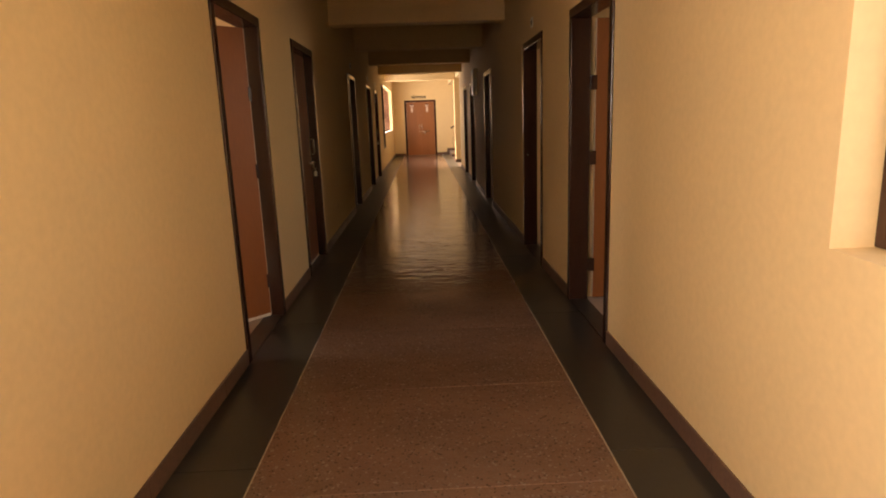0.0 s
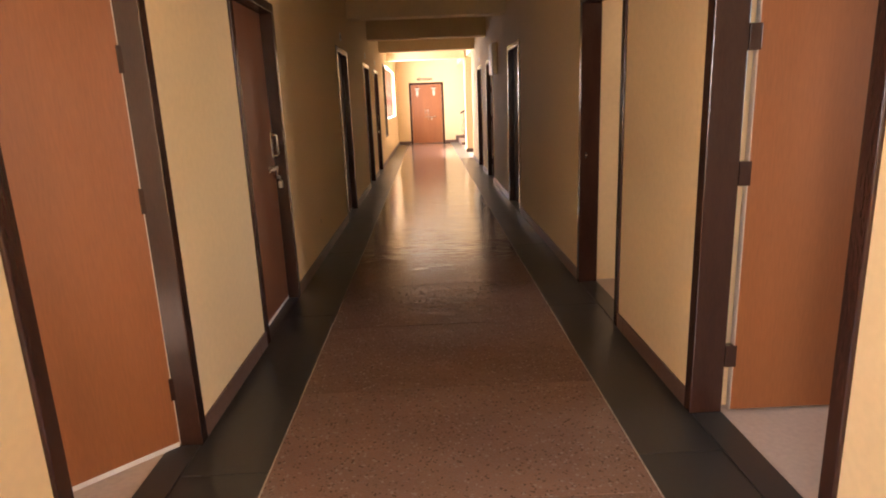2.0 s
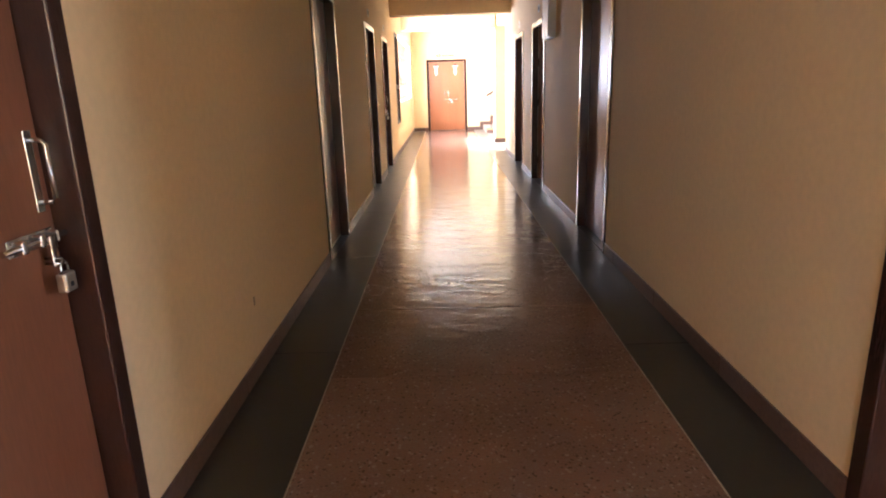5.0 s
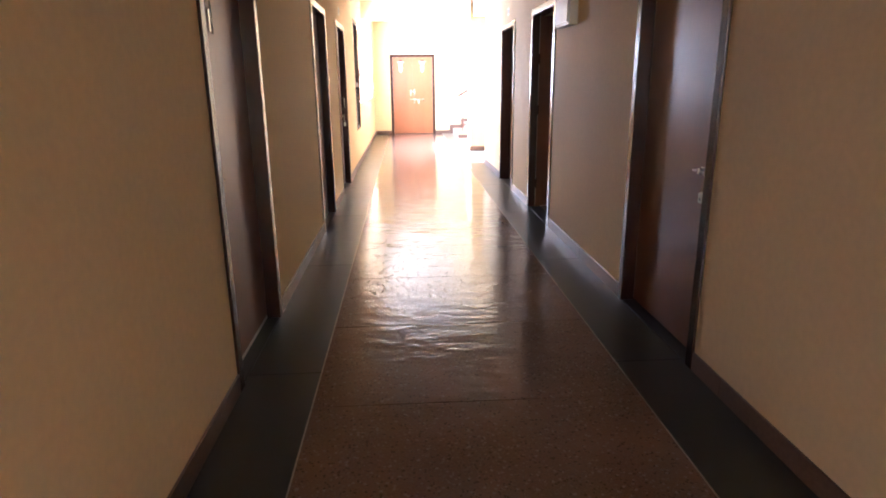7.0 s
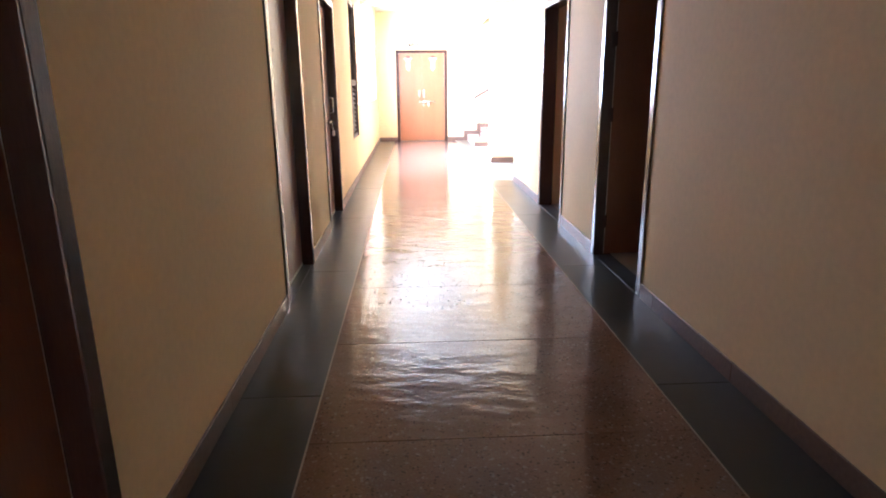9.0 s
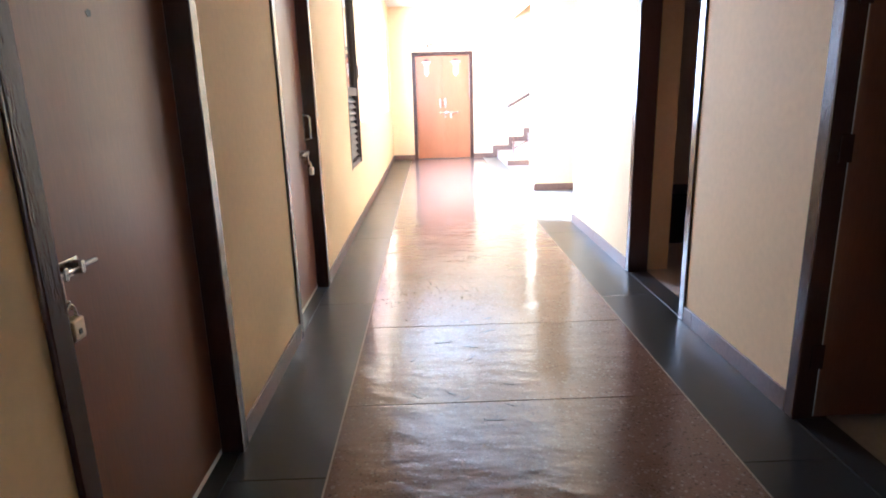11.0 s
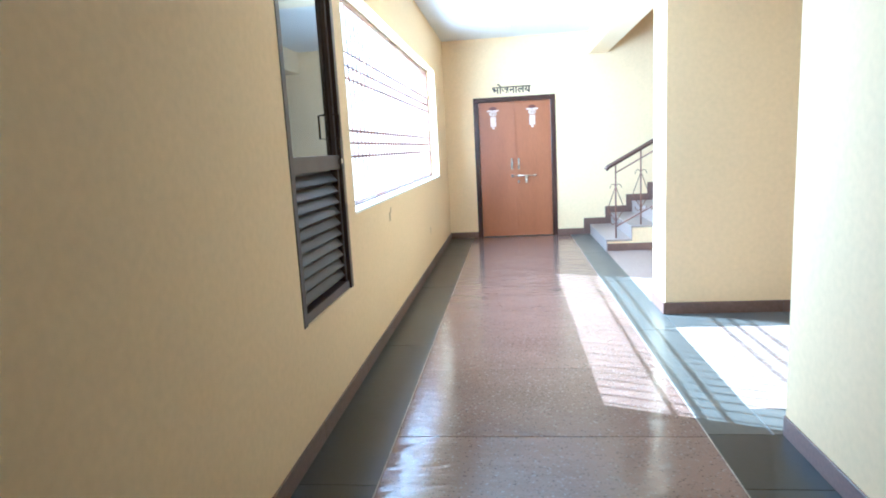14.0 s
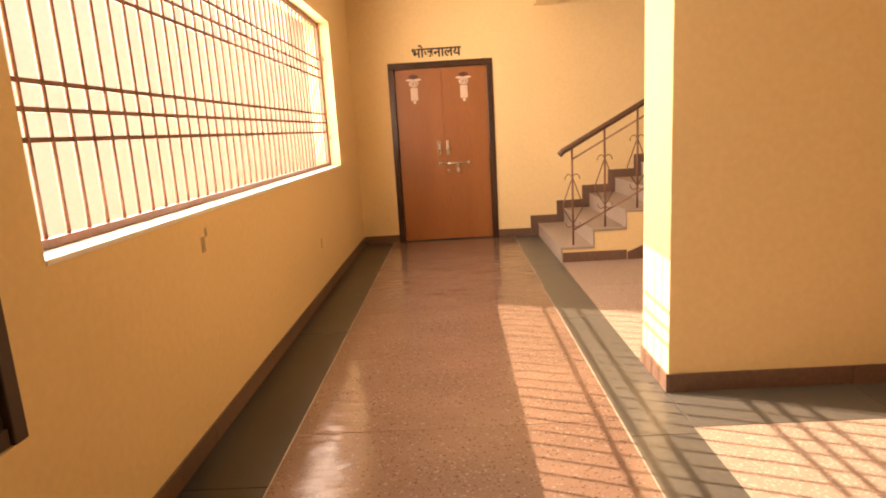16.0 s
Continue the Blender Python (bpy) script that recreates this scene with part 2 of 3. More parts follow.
left_holes = [(a, b, 0, DOOR_H) for a, b in LEFT_DOORS] + [(-1.6, 0.6, 1.0, 2.38)]
setting("wall_west", wall_bm(XL - T, XL, BACK, 17.2, 0, TOP, left_holes), WALL, "cream-painted corridor wall with five door openings", "wall")
setting("wall_west_lobby", wall_bm(XL - 0.24, XL, 17.2, END + 0.2, 0, TOP, [LOUV, WIN]), WALL, "cream-painted lobby wall with a wide barred window", "wall")
right_holes = [(a, b, 0, DOOR_H) for a, b in RIGHT_DOORS] + [SIDEWIN]
setting("wall_east", wall_bm(XR, XR + T, BACK, LOBBY0, 0, TOP, right_holes), WALL, "cream-painted corridor wall with five door openings", "wall")
setting("wall_end", wall_bm(XL, 5.0, END, END + 0.22, 0, 5.6, [(-0.57, 0.64, 0, DOOR_H)], "x"), WALL, "cream-painted end wall round a double door", "wall")
setting("wall_pier", box_bm(1.127, 4.8, LOBBY1, PIER1, 0, TOP, 0.006), WALL, "cream-painted wall pier between lobby and stairs", "wall")
setting("wall_lobby_south", box_bm(XR + T, 4.8, LOBBY0 - 0.22, LOBBY0, 0, TOP), WALL, "cream-painted lobby side wall", "wall")
setting("wall_lobby_east", box_bm(4.8, 5.0, LOBBY0 - 0.22, END, 0, 5.6), WALL, "cream-painted wall closing lobby and stairwell", "wall")
setting("wall_stair_upper", box_bm(1.127, 4.8, PIER1 - 0.2, PIER1, TOP + 0.2, 5.6), WALL, "cream-painted upper stairwell wall", "wall")
setting("wall_stair_header", box_bm(1.13, 1.40, PIER1, END, TOP, 5.6), WALL, "cream-painted wall above the stair beam", "wall")

# Backing added close behind the double door to stop daylight at its gaps.
setting("wall_hall_beyond", box_bm(-0.8, 0.9, END + 0.225, END + 0.35, -0.3, 2.4), ROOM, "pale backing added behind the double door to stop light leaks", "wall")

# ceilings and beams
setting("ceiling", box_bm(XL - 0.3, XR + 0.3, BACK, PIER1, TOP, TOP + 0.2), CEIL, "off-white painted concrete ceiling slab", "ceiling")
setting("ceiling_lobby", box_bm(XL - 0.3, 1.13, PIER1, END, TOP, TOP + 0.2), CEIL, "off-white painted ceiling before the double door", "ceiling")
setting("ceiling_side", box_bm(XR + 0.3, 5.0, 17.3, PIER1, TOP, TOP + 0.2), CEIL, "off-white painted lobby ceiling", "ceiling")
setting("ceiling_stairs", box_bm(1.13, 5.0, PIER1 - 0.2, END, 5.6, 5.8), CEIL, "off-white painted stairwell ceiling", "ceiling")
for y in (-0.35, 2.50, 5.35, 8.20, 11.05, 13.90, 16.65, 19.60):
    setting("ceiling_beam", box_bm(XL, XR if y < 19 else 1.127, y, y + 0.26, 2.555, TOP, 0.006), BEAM, "cream-painted concrete beam across the corridor", "beam")
setting("ceiling_beam", box_bm(1.13, 1.40, PIER1, END, 2.632, TOP, 0.006), BEAM, "cream-painted concrete beam beside the stairs", "beam")
setting("ceiling_beam", box_bm(XR, XR + 0.26, LOBBY0, LOBBY1, 2.60, TOP, 0.006), BEAM, "cream-painted concrete beam over the lobby opening", "beam")

# rooms behind the doors
ROOMS = [  # side, y0, y1, outer wall, window (y0, y1) or none
    (-1, 0.9, 5.2, -4.2, (3.2, 4.5)), (-1, 5.3, 9.1, -4.2, (6.0, 7.6)), (-1, 9.2, 12.2, -4.2, (9.9, 11.5)),
    (-1, 12.3, 14.3, -4.2, (12.6, 14.0)), (-1, 14.4, 17.2, -4.2, (15.0, 16.6)),
    (1, 2.7, 5.25, 4.5, (3.2, 4.8)), (1, 5.35, 9.0, 4.5, (6.2, 7.8)), (1, 9.1, 12.2, 4.5, None), (1, 12.3, 14.3, 4.5, None), (1, 14.4, 17.40, 4.5, None)]
for side, y0, y1, xo, win in ROOMS:
    xi = XL - T if side < 0 else XR + T
    lo, hi = min(xi, xo), max(xi, xo)
    holes = [(*win, 1.0, 2.2)] if win else []
    setting("wall_room_outer", wall_bm(xo - (0.2 if side < 0 else 0), xo + (0.2 if side > 0 else 0), y0 - 0.05, y1 + 0.05, 0, TOP, holes), ROOM, "pale painted room wall", "wall")
    for ya, yb in ((y0 - 0.05, y0), (y1, y1 + 0.05)):
        setting("wall_room_partition", box_bm(lo, hi, ya, yb, 0, TOP), ROOM, "pale painted room partition", "wall")
    setting("ceiling_room", box_bm(lo, hi, y0, y1, TOP, TOP + 0.1), CEIL, "off-white room ceiling", "ceiling")
    setting("floor_room", box_bm(lo - (0 if side < 0 else 0.19), hi + (0.19 if side < 0 else 0), y0, y1, -0.2, -0.002), ROOMTILE, "pale polished stone room floor", "floor")

# ground, bedding, back wall and the added sun blocker
setting("floor", box_bm(XL - 0.24, 5.0, BACK, END + 0.2, -0.35, -0.022), JOINT, "mortar bed under the stone floor", "floor")
setting("ground", box_bm(-600, 600, -600, 600, -0.8, -0.5), GROUND, "dusty pale ground outside the building", "ground")
# Block added outside so the sun patch stops short of the far jamb.
setting("wall_outside_wing", box_bm(-4.5, XL - 0.24, 23.25, 29.0, -0.5, 6.5), WALL_OUT, "off-white block added outside to cut off part of the sun", "wall")
setting("wall_back", wall_bm(XL - T, XR + T, BACK - 0.2, BACK, 0, TOP, [(XL + 0.45, XR - 0.45, 1.0, 2.3)], "x"), WALL, "cream-painted wall round the corridor end window", "wall")


# ---- doors ----
def frame_part(parent, xf, s, y0, y1):
    """Jambs and head; xf is the wall face, s points into the wall."""
    w, d, proud = 0.065, 0.13, 0.012
    xa, xb = sorted((xf - s * proud, xf + s * d))
    for ya, yb in ((y0, y0 + w), (y1 - w, y1)):
        part("jamb", box_bm(xa, xb, ya, yb, 0, DOOR_H - w, 0.005), FRAME, parent)
    part("head", box_bm(xa, xb, y0, y1, DOOR_H - w, DOOR_H, 0.005), FRAME, parent)
    xc, xd = sorted((xf + s * 0.0, xf + s * d))
    part("threshold", box_bm(xc, xd, y0 + w, y1 - w, -0.02, 0.004), DARKSTONE, parent, "black stone threshold")


def padlock(parent, x, y, z):
    bm = box_bm(x - 0.013, x + 0.013, y - 0.023, y + 0.023, z - 0.066, z - 0.016, 0.006)
    body = part("padlock_body", bm, BRASS, parent, "worn metal padlock")
    part("keyway", box_bm(x + 0.012, x + 0.0145, y - 0.006, y + 0.006, z - 0.052, z - 0.040, 0.001), BLACK, body)
    pts = [(x, y + 0.016 * math.cos(a), z - 0.018 + 0.032 * math.sin(a)) for a in (math.pi * k / 8 for k in range(9))]
    part("shackle", tube_bm(pts, 0.0035, 8), STEEL, parent, "steel shackle")


def leaf_parts(parent, lock, material, width=0.83, pull=True, edging=True, zb=0.96, strip=True, inset=0.075):
    """A leaf in its own axes: hinge at the origin, y along the leaf, x towards the corridor."""
    th, h = 0.034, DOOR_H - 0.065 - 0.004
    leaf = part("leaf", box_bm(-th, 0, 0.004, width - 0.004, 0.014, h, 0.002), material, parent)
    if strip:
        part("bottom_strip", box_bm(-th, 0.0015, 0.006, width - 0.006, 0.005, 0.027, 0.001, 1), WHITE, leaf, "pale strip at the door's foot")
    if edging:
        part("edging", box_bm(-th + 0.001, -0.001, 0.0, 0.0038, 0.014, h), EDGE, leaf, "pale unpainted door edge")
    yk = width - 0.042
    if pull:
        zp = zb + 0.085
        pts = [(0.002, yk, zp), (0.034, yk, zp), (0.043, yk, zp + 0.010), (0.043, yk, zp + 0.140), (0.034, yk, zp + 0.150), (0.002, yk, zp + 0.150)]
        part("pull_handle", tube_bm(pts, 0.0065, 10), STEEL, leaf, "steel pull handle")
        part("handle_plate", box_bm(0, 0.004, yk - 0.014, yk + 0.014, zp - 0.024, zp + 0.174, 0.002), STEEL, leaf, "steel handle plate")
    if lock:
        z, yb = zb, width - inset
        part("bolt_plate", box_bm(0, 0.004, yb - 0.11, yb + 0.055, z - 0.021, z + 0.021, 0.002), STEEL, leaf, "steel bolt plate")
        part("sliding_bolt", tube_bm([(0.020, yb - 0.15, z), (0.020, yb + 0.125, z)], 0.0075, 10), STEEL, leaf, "steel sliding bolt")
        for yy in (yb - 0.085, yb - 0.02, yb + 0.04):
            part("bolt_guide", box_bm(0.003, 0.031, yy - 0.009, yy + 0.009, z - 0.016, z + 0.016, 0.005), STEEL, leaf)
        part("hasp", box_bm(0.026, 0.032, yb - 0.002, yb + 0.026, z - 0.072, z + 0.008, 0.003), STEEL, leaf, "steel hasp")
        part("staple", tube_bm([(0.0, yb + 0.012, z - 0.052), (0.044, yb + 0.012, z - 0.052), (0.044, yb + 0.012, z - 0.066), (0.0, yb + 0.012, z - 0.066)], 0.0035, 8), STEEL, leaf, "steel staple")
        padlock(leaf, 0.043, yb + 0.012, z - 0.072)
        for yy in (yb - 0.10, yb + 0.047):
            for dz in (-0.014, 0.014):
                part("screw", tube_bm([(0.003, yy, z + dz), (0.0055, yy, z + dz)], 0.0035, 8), BRASS, leaf)
    return leaf


def door(name, side, y0, y1, label, hinge_far, angle, lock, material, pull=True, zb=0.96, depth=0.068, inset=0.075):
    """side -1: west wall. hinge_far: hinged at the end further along the corridor. angle: how far it stands open."""
    xf = XL if side < 0 else XR
    d = empty(name, label, "door", kind="structure")
    frame_part(d, xf, side, y0, y1)
    width = (y1 - y0) - 0.134
    hy = y1 - 0.067 if hinge_far else y0 + 0.067
    # leaf axes: +y towards the free edge, +x towards the corridor
    ly = Vector((0, -1 if hinge_far else 1, 0))
    lx = Vector((-side, 0, 0))
    m = Matrix((( lx.x, ly.x, 0, 0), (lx.y, ly.y, 0, 0), (0, 0, 1, 0), (0, 0, 0, 1)))
    turn = Matrix.Rotation(radians(angle) * (1 if (hinge_far == (side > 0)) else -1), 4, "Z")
    lf = leaf_parts(d, lock, material, width, pull, angle < 80 or hinge_far, zb, side < 0, inset)
    lf.matrix_local = Matrix.Translation((xf + side * depth, hy, 0)) @ turn @ m
    if angle > 20:
        for z in (0.22, 1.02, 1.55):
            part("hinge", box_bm(-0.033, 0.004, -0.036, 0.012, z, z + 0.10, 0.002), FRAME, lf, "dark painted butt hinge")
    return d


L, R = LEFT_DOORS, RIGHT_DOORS
door("door_1", -1, *L[0], "orange-brown laminate door standing half open into a room", True, 45, False, LEAF, pull=False, depth=0.080)
door("door_2", -1, *L[1], "closed red-brown laminate door with bolt and padlock", False, 0, True, LEAF_DARK, zb=0.99)
door("door_3", -1, *L[2], "closed red-brown laminate door with a small steel handle", True, 0, False, LEAF_DARK, pull=False)
door("door_4", -1, *L[3], "closed red-brown laminate door with bolt and padlock", True, 0, True, LEAF_DARK, pull=False, zb=0.94)
door("door_5", -1, *L[4], "closed red-brown laminate door with pull handle and padlock", False, 0, True, LEAF_DARK, zb=0.945, inset=0.115)
door("door_6", 1, *R[0], "orange-brown laminate door standing wide open into a room", True, 90, False, LEAF, pull=False, depth=0.165)
leaf = next(c for c in bpy.data.objects["door_6"].children if c.name.startswith("leaf"))
part("sliding_bolt", tube_bm([(0.012, 0.73, 1.10), (0.012, 0.86, 1.10)], 0.008, 10), STEEL, leaf, "steel sliding bolt")
for y in (0.745, 0.80):
    part("bolt_guide", box_bm(0.0, 0.022, y - 0.008, y + 0.008, 1.086, 1.114, 0.003), STEEL, leaf)
door("door_7", 1, *R[1], "open doorway in a dark brown frame before a bedroom", False, 89, False, LEAF, pull=False)
door("door_8", 1, *R[2], "closed red-brown laminate door with bolt and padlock", True, 0, True, LEAF_DARK, pull=False, zb=0.94)
door("door_9", 1, *R[3], "red-brown laminate door standing open into a dark room", True, 90, False, LEAF_DARK, pull=False)
door("door_10", 1, *R[4], "open doorway in a dark brown frame before a dark room", False, 89, False, LEAF_DARK, pull=False)


def tower_bolt(x, y, z):
    b = empty("tower_bolt", "small steel tower bolt on a closed door", "bolt", (x, y, z), "tower bolts")
    part("plate", box_bm(0, 0.003, -0.014, 0.014, -0.05, 0.05, 0.001), STEEL, b)
    part("rod", tube_bm([(0.010, 0, -0.06), (0.010, 0, 0.08)], 0.005, 8), STEEL, b)


for a, b in (L[2], L[3]):
    tower_bolt(XL - 0.068, a + 0.37, 1.65)


def lever(x, y, z):
    b = empty("lever_latch", "small steel lever latch on a closed door", "latch", (x, y, z), "lever latches")
    part("backplate", box_bm(0, 0.012, -0.075, 0.040, -0.024, 0.028, 0.004), BLACK, b, "dark lock plate")
    part("rose", box_bm(0.0125, 0.018, -0.025, 0.012, -0.016, 0.016, 0.003), STEEL, b)
    part("keyhole", tube_bm([(0, 0.0, -0.125), (0.006, 0.0, -0.125)], 0.014, 12), BRASS, b)
    part("arm", tube_bm([(0.016, 0, 0), (0.035, 0, 0), (0.04, 0.015, 0), (0.04, 0.055, 0.004)], 0.007, 10), STEEL, b)


lever(XL - 0.068, L[2][0] + 0.15, 0.95)

# the double door at the end
dd = empty("door_11", "closed orange-brown laminate double door with steel fittings", "door", kind="structure")
X0, X1 = -0.57, 0.64
for a, b in ((X0, X0 + 0.07), (X1 - 0.07, X1)):
    part("jamb", box_bm(a, b, END - 0.014, END + 0.11, 0, DOOR_H - 0.07, 0.005), FRAME, dd)
part("head", box_bm(X0, X1, END - 0.014, END + 0.11, DOOR_H - 0.07, DOOR_H, 0.005), FRAME, dd)
part("threshold", box_bm(X0 + 0.07, X1 - 0.07, END + 0.0, END + 0.11, -0.02, 0.006), DARKSTONE, dd, "black stone threshold")
xm = 0.035
for a, b, hx in ((X0 + 0.073, xm - 0.002, -0.01 - 0.012), (xm + 0.002, X1 - 0.073, 0.078)):
    lf = part("leaf", box_bm(a, b, END + 0.02, END + 0.055, 0.012, DOOR_H - 0.073, 0.002), LEAF, dd)
    part("pull_handle", box_bm(hx - 0.016, hx + 0.016, END + 0.008, END + 0.02, 1.02, 1.19, 0.003), STEEL, lf, "steel handle plate")
    part("grip", tube_bm([(hx, END + 0.01, 1.04), (hx, END - 0.02, 1.05), (hx, END - 0.02, 1.16), (hx, END + 0.01, 1.17)], 0.006, 10), STEEL, lf)
    part("bolt_guide", box_bm(hx - 0.018, hx + 0.018, END + 0.0, END + 0.02, 0.905, 0.945, 0.004), STEEL, lf)
part("cover_strip", box_bm(xm - 0.012, xm + 0.012, END + 0.012, END + 0.0198, 0.012, DOOR_H - 0.08, 0.002), LEAF, dd)
part("sliding_bolt", tube_bm([(-0.03, END + 0.004, 0.925), (0.35, END + 0.004, 0.925)], 0.010, 10), STEEL, dd, "long steel sliding bolt")
part("bolt_guide", box_bm(0.30, 0.335, END - 0.004, END + 0.02, 0.905, 0.945, 0.004), STEEL, dd)
part("hasp", box_bm(0.168, 0.208, END - 0.008, END - 0.003, 0.825, 0.935, 0.003), STEEL, dd, "steel hasp")
part("padlock_body", box_bm(0.175, 0.202, END - 0.03, END - 0.009, 0.815, 0.87, 0.004), BRASS, dd, "small metal padlock")
part("keyhole_plate", box_bm(0.055, 0.085, END + 0.015, END + 0.0199, 0.82, 0.855, 0.003), STEEL, dd)
for x in (-0.28, 0.30):
    dec = empty("door_decal", "faded paper hanging decal stuck on the double door", "decal", (x, END + 0.0195, 0), "door decals")
    part("crown", disc_bm(0.055, 0.030, 0.003, 1.935), INK_RED, dec, "dark red paper crown")
    for sx in (-1, 1):
        part("wing", disc_bm(0.046, 0.013, 0.004, 1.905, sx * 0.046), PAPER, dec, "pale paper wing")
    part("figure_patch", disc_bm(0.058, 0.042, 0.005, 1.862), PINK, dec, "mottled red and white paper")
    part("tag", box_bm(-0.042, 0.042, -0.003, 0, 1.672, 1.815, 0.001), PAPER, dec, "pale paper tag")
    part("tassel", disc_bm(0.018, 0.018, 0.003, 1.652), PAPER, dec, "pale round paper tassel")

# painted sign above the double door
font = bpy.data.curves.new("sign_text", "FONT")
font.body, font.size, font.align_x, font.extrude = "भोजनालय", 0.15, "CENTER", 0.002
font.offset = 0.0035
sign = new("door_sign", font)
sign.matrix_world = pose(0.0, END - 0.003, 2.150, 90, 0, 0)
font.materials.append(INK)
tagged(sign, "dark brown painted lettering above the double door", "sign")

# ---- the wide barred window ----
y0, y1, z0, z1 = WIN
win = empty("window_1", "wide unglazed window with brown iron bars", "window", kind="structure")
XG = -1.12
part("sill", box_bm(XL - 0.25, XL + 0.004, y0 + 0.001, y1 - 0.001, z0, z0 + 0.018, 0.004), SILL, win, "white painted window sill")
part("frame_bottom", box_bm(XG - 0.015, XG + 0.015, y0 + 0.002, y1 - 0.002, z0 + 0.02, z0 + 0.05, 0.003), IRON, win)
part("frame_top", box_bm(XG - 0.015, XG + 0.015, y0 + 0.002, y1 - 0.002, z1 - 0.045, z1 - 0.002, 0.003), IRON, win)
for a, b in ((y0 + 0.002, y0 + 0.032), (y1 - 0.032, y1 - 0.002)):
    part("frame_side", box_bm(XG - 0.015, XG + 0.015, a, b, z0 + 0.05, z1 - 0.045, 0.003), IRON, win)
for i in range(39):
    y = y0 + 0.078 + 0.1135 * i
    part("bar", tube_bm([(XG, y, z0 + 0.05), (XG, y, z1 - 0.045)], 0.0075, 6), IRON, win)
for z in (1.364, 1.455, 1.539, 1.885, 1.966, 2.057):
    part("flat_bar", box_bm(XG - 0.004, XG + 0.004, y0 + 0.03, y1 - 0.03, z - 0.008, z + 0.008), IRON, win)
for z in (1.30, 2.05):
    part("pintle", tube_bm([(XL - 0.07, y1 - 0.001, z), (XL - 0.07, y1 - 0.05, z), (XL - 0.07, y1 - 0.05, z + 0.035)], 0.006, 8), IRON, win, "rusty shutter pintle")

# ---- the louvred unit ----
y0, y1, z0, z1 = LOUV
lv = empty("window_2", "brown metal window with dark glass above louvre slats", "window", kind="structure")
for nm, a, b, c, d in (("stile", y0 + 0.001, y0 + 0.05, z0, z1), ("stile", y1 - 0.05, y1 - 0.001, z0, z1), ("rail", y0 + 0.05, y1 - 0.05, z0, z0 + 0.05), ("rail", y0 + 0.05, y1 - 0.05, z1 - 0.05, z1), ("rail", y0 + 0.05, y1 - 0.05, 1.30, 1.38)):
    part(nm, box_bm(XL - 0.065, XL - 0.008 if nm == "rail" else XL + 0.004, a, b, c, d, 0.004), ALU, lv)
for a, b in ((y0 + 0.05, y0 + 0.075), (y1 - 0.085, y1 - 0.05)):
    part("sash_stile", box_bm(XL - 0.06, XL - 0.018, a, b, z0 + 0.05, 1.30, 0.003), ALU, lv)
    part("sash_stile", box_bm(XL - 0.06, XL - 0.018, a, b, 1.38, z1 - 0.05, 0.003), ALU, lv)
part("pane", box_bm(XL - 0.045, XL - 0.038, y0 + 0.075, y1 - 0.085, 1.38, z1 - 0.05), TINTED, lv, "dark tinted glass")
ns = 10
for i in range(ns):
    z = z0 + 0.075 + i * (1.30 - z0 - 0.085) / ns
    bm = bmesh.new()
    add_box(bm, -0.030, 0.030, y0 + 0.076, y1 - 0.086, -0.003, 0.003)
    add_box(bm, 0.022, 0.030, y0 + 0.076, y1 - 0.086, -0.010, 0.003)
    bmesh.ops.rotate(bm, verts=bm.verts[:], cent=(0, 0, 0), matrix=Matrix.Rotation(radians(52), 3, "Y"))
    bmesh.ops.translate(bm, verts=bm.verts[:], vec=(XL - 0.04, 0, z + 0.03))
    part("slat", bm, LOUVRE, lv)
# Black sheet in place of the dark room behind slats and glass.
part("backing", box_bm(XL - 0.09, XL - 0.08, y0 + 0.002, y1 - 0.002, z0 + 0.002, z1 - 0.002), BLACK, lv, "black sheet standing in for the unlit space behind")
part("handle", tube_bm([(XL - 0.02, y1 - 0.10, 1.47), (XL + 0.02, y1 - 0.10, 1.475), (XL + 0.02, y1 - 0.10, 1.60), (XL - 0.02, y1 - 0.10, 1.605)], 0.006, 8), ALU, lv)
part("latch", box_bm(XL - 0.01, XL + 0.012, y1 - 0.085, y1 - 0.055, 1.33, 1.36, 0.003), STEEL, lv, "small steel latch")

# ---- window beside the corridor's start ----
y0, y1, z0, z1 = SIDEWIN
sw = empty("window_3", "dark-framed window in a rounded plaster recess", "window", kind="structure")
for a, b, c, d in ((y0, y0 + 0.05, z0, z1), (y1 - 0.05, y1, z0, z1), (y0 + 0.05, y1 - 0.05, z0, z0 + 0.05), (y0 + 0.05, y1 - 0.05, z1 - 0.05, z1), ((y0 + y1) / 2 - 0.02, (y0 + y1) / 2 + 0.02, z0 + 0.05, z1 - 0.05)):
    part("frame", box_bm(XR + 0.12, XR + 0.17, a + 0.001, b - 0.001, c + 0.001, d - 0.001, 0.004), FRAME, sw)

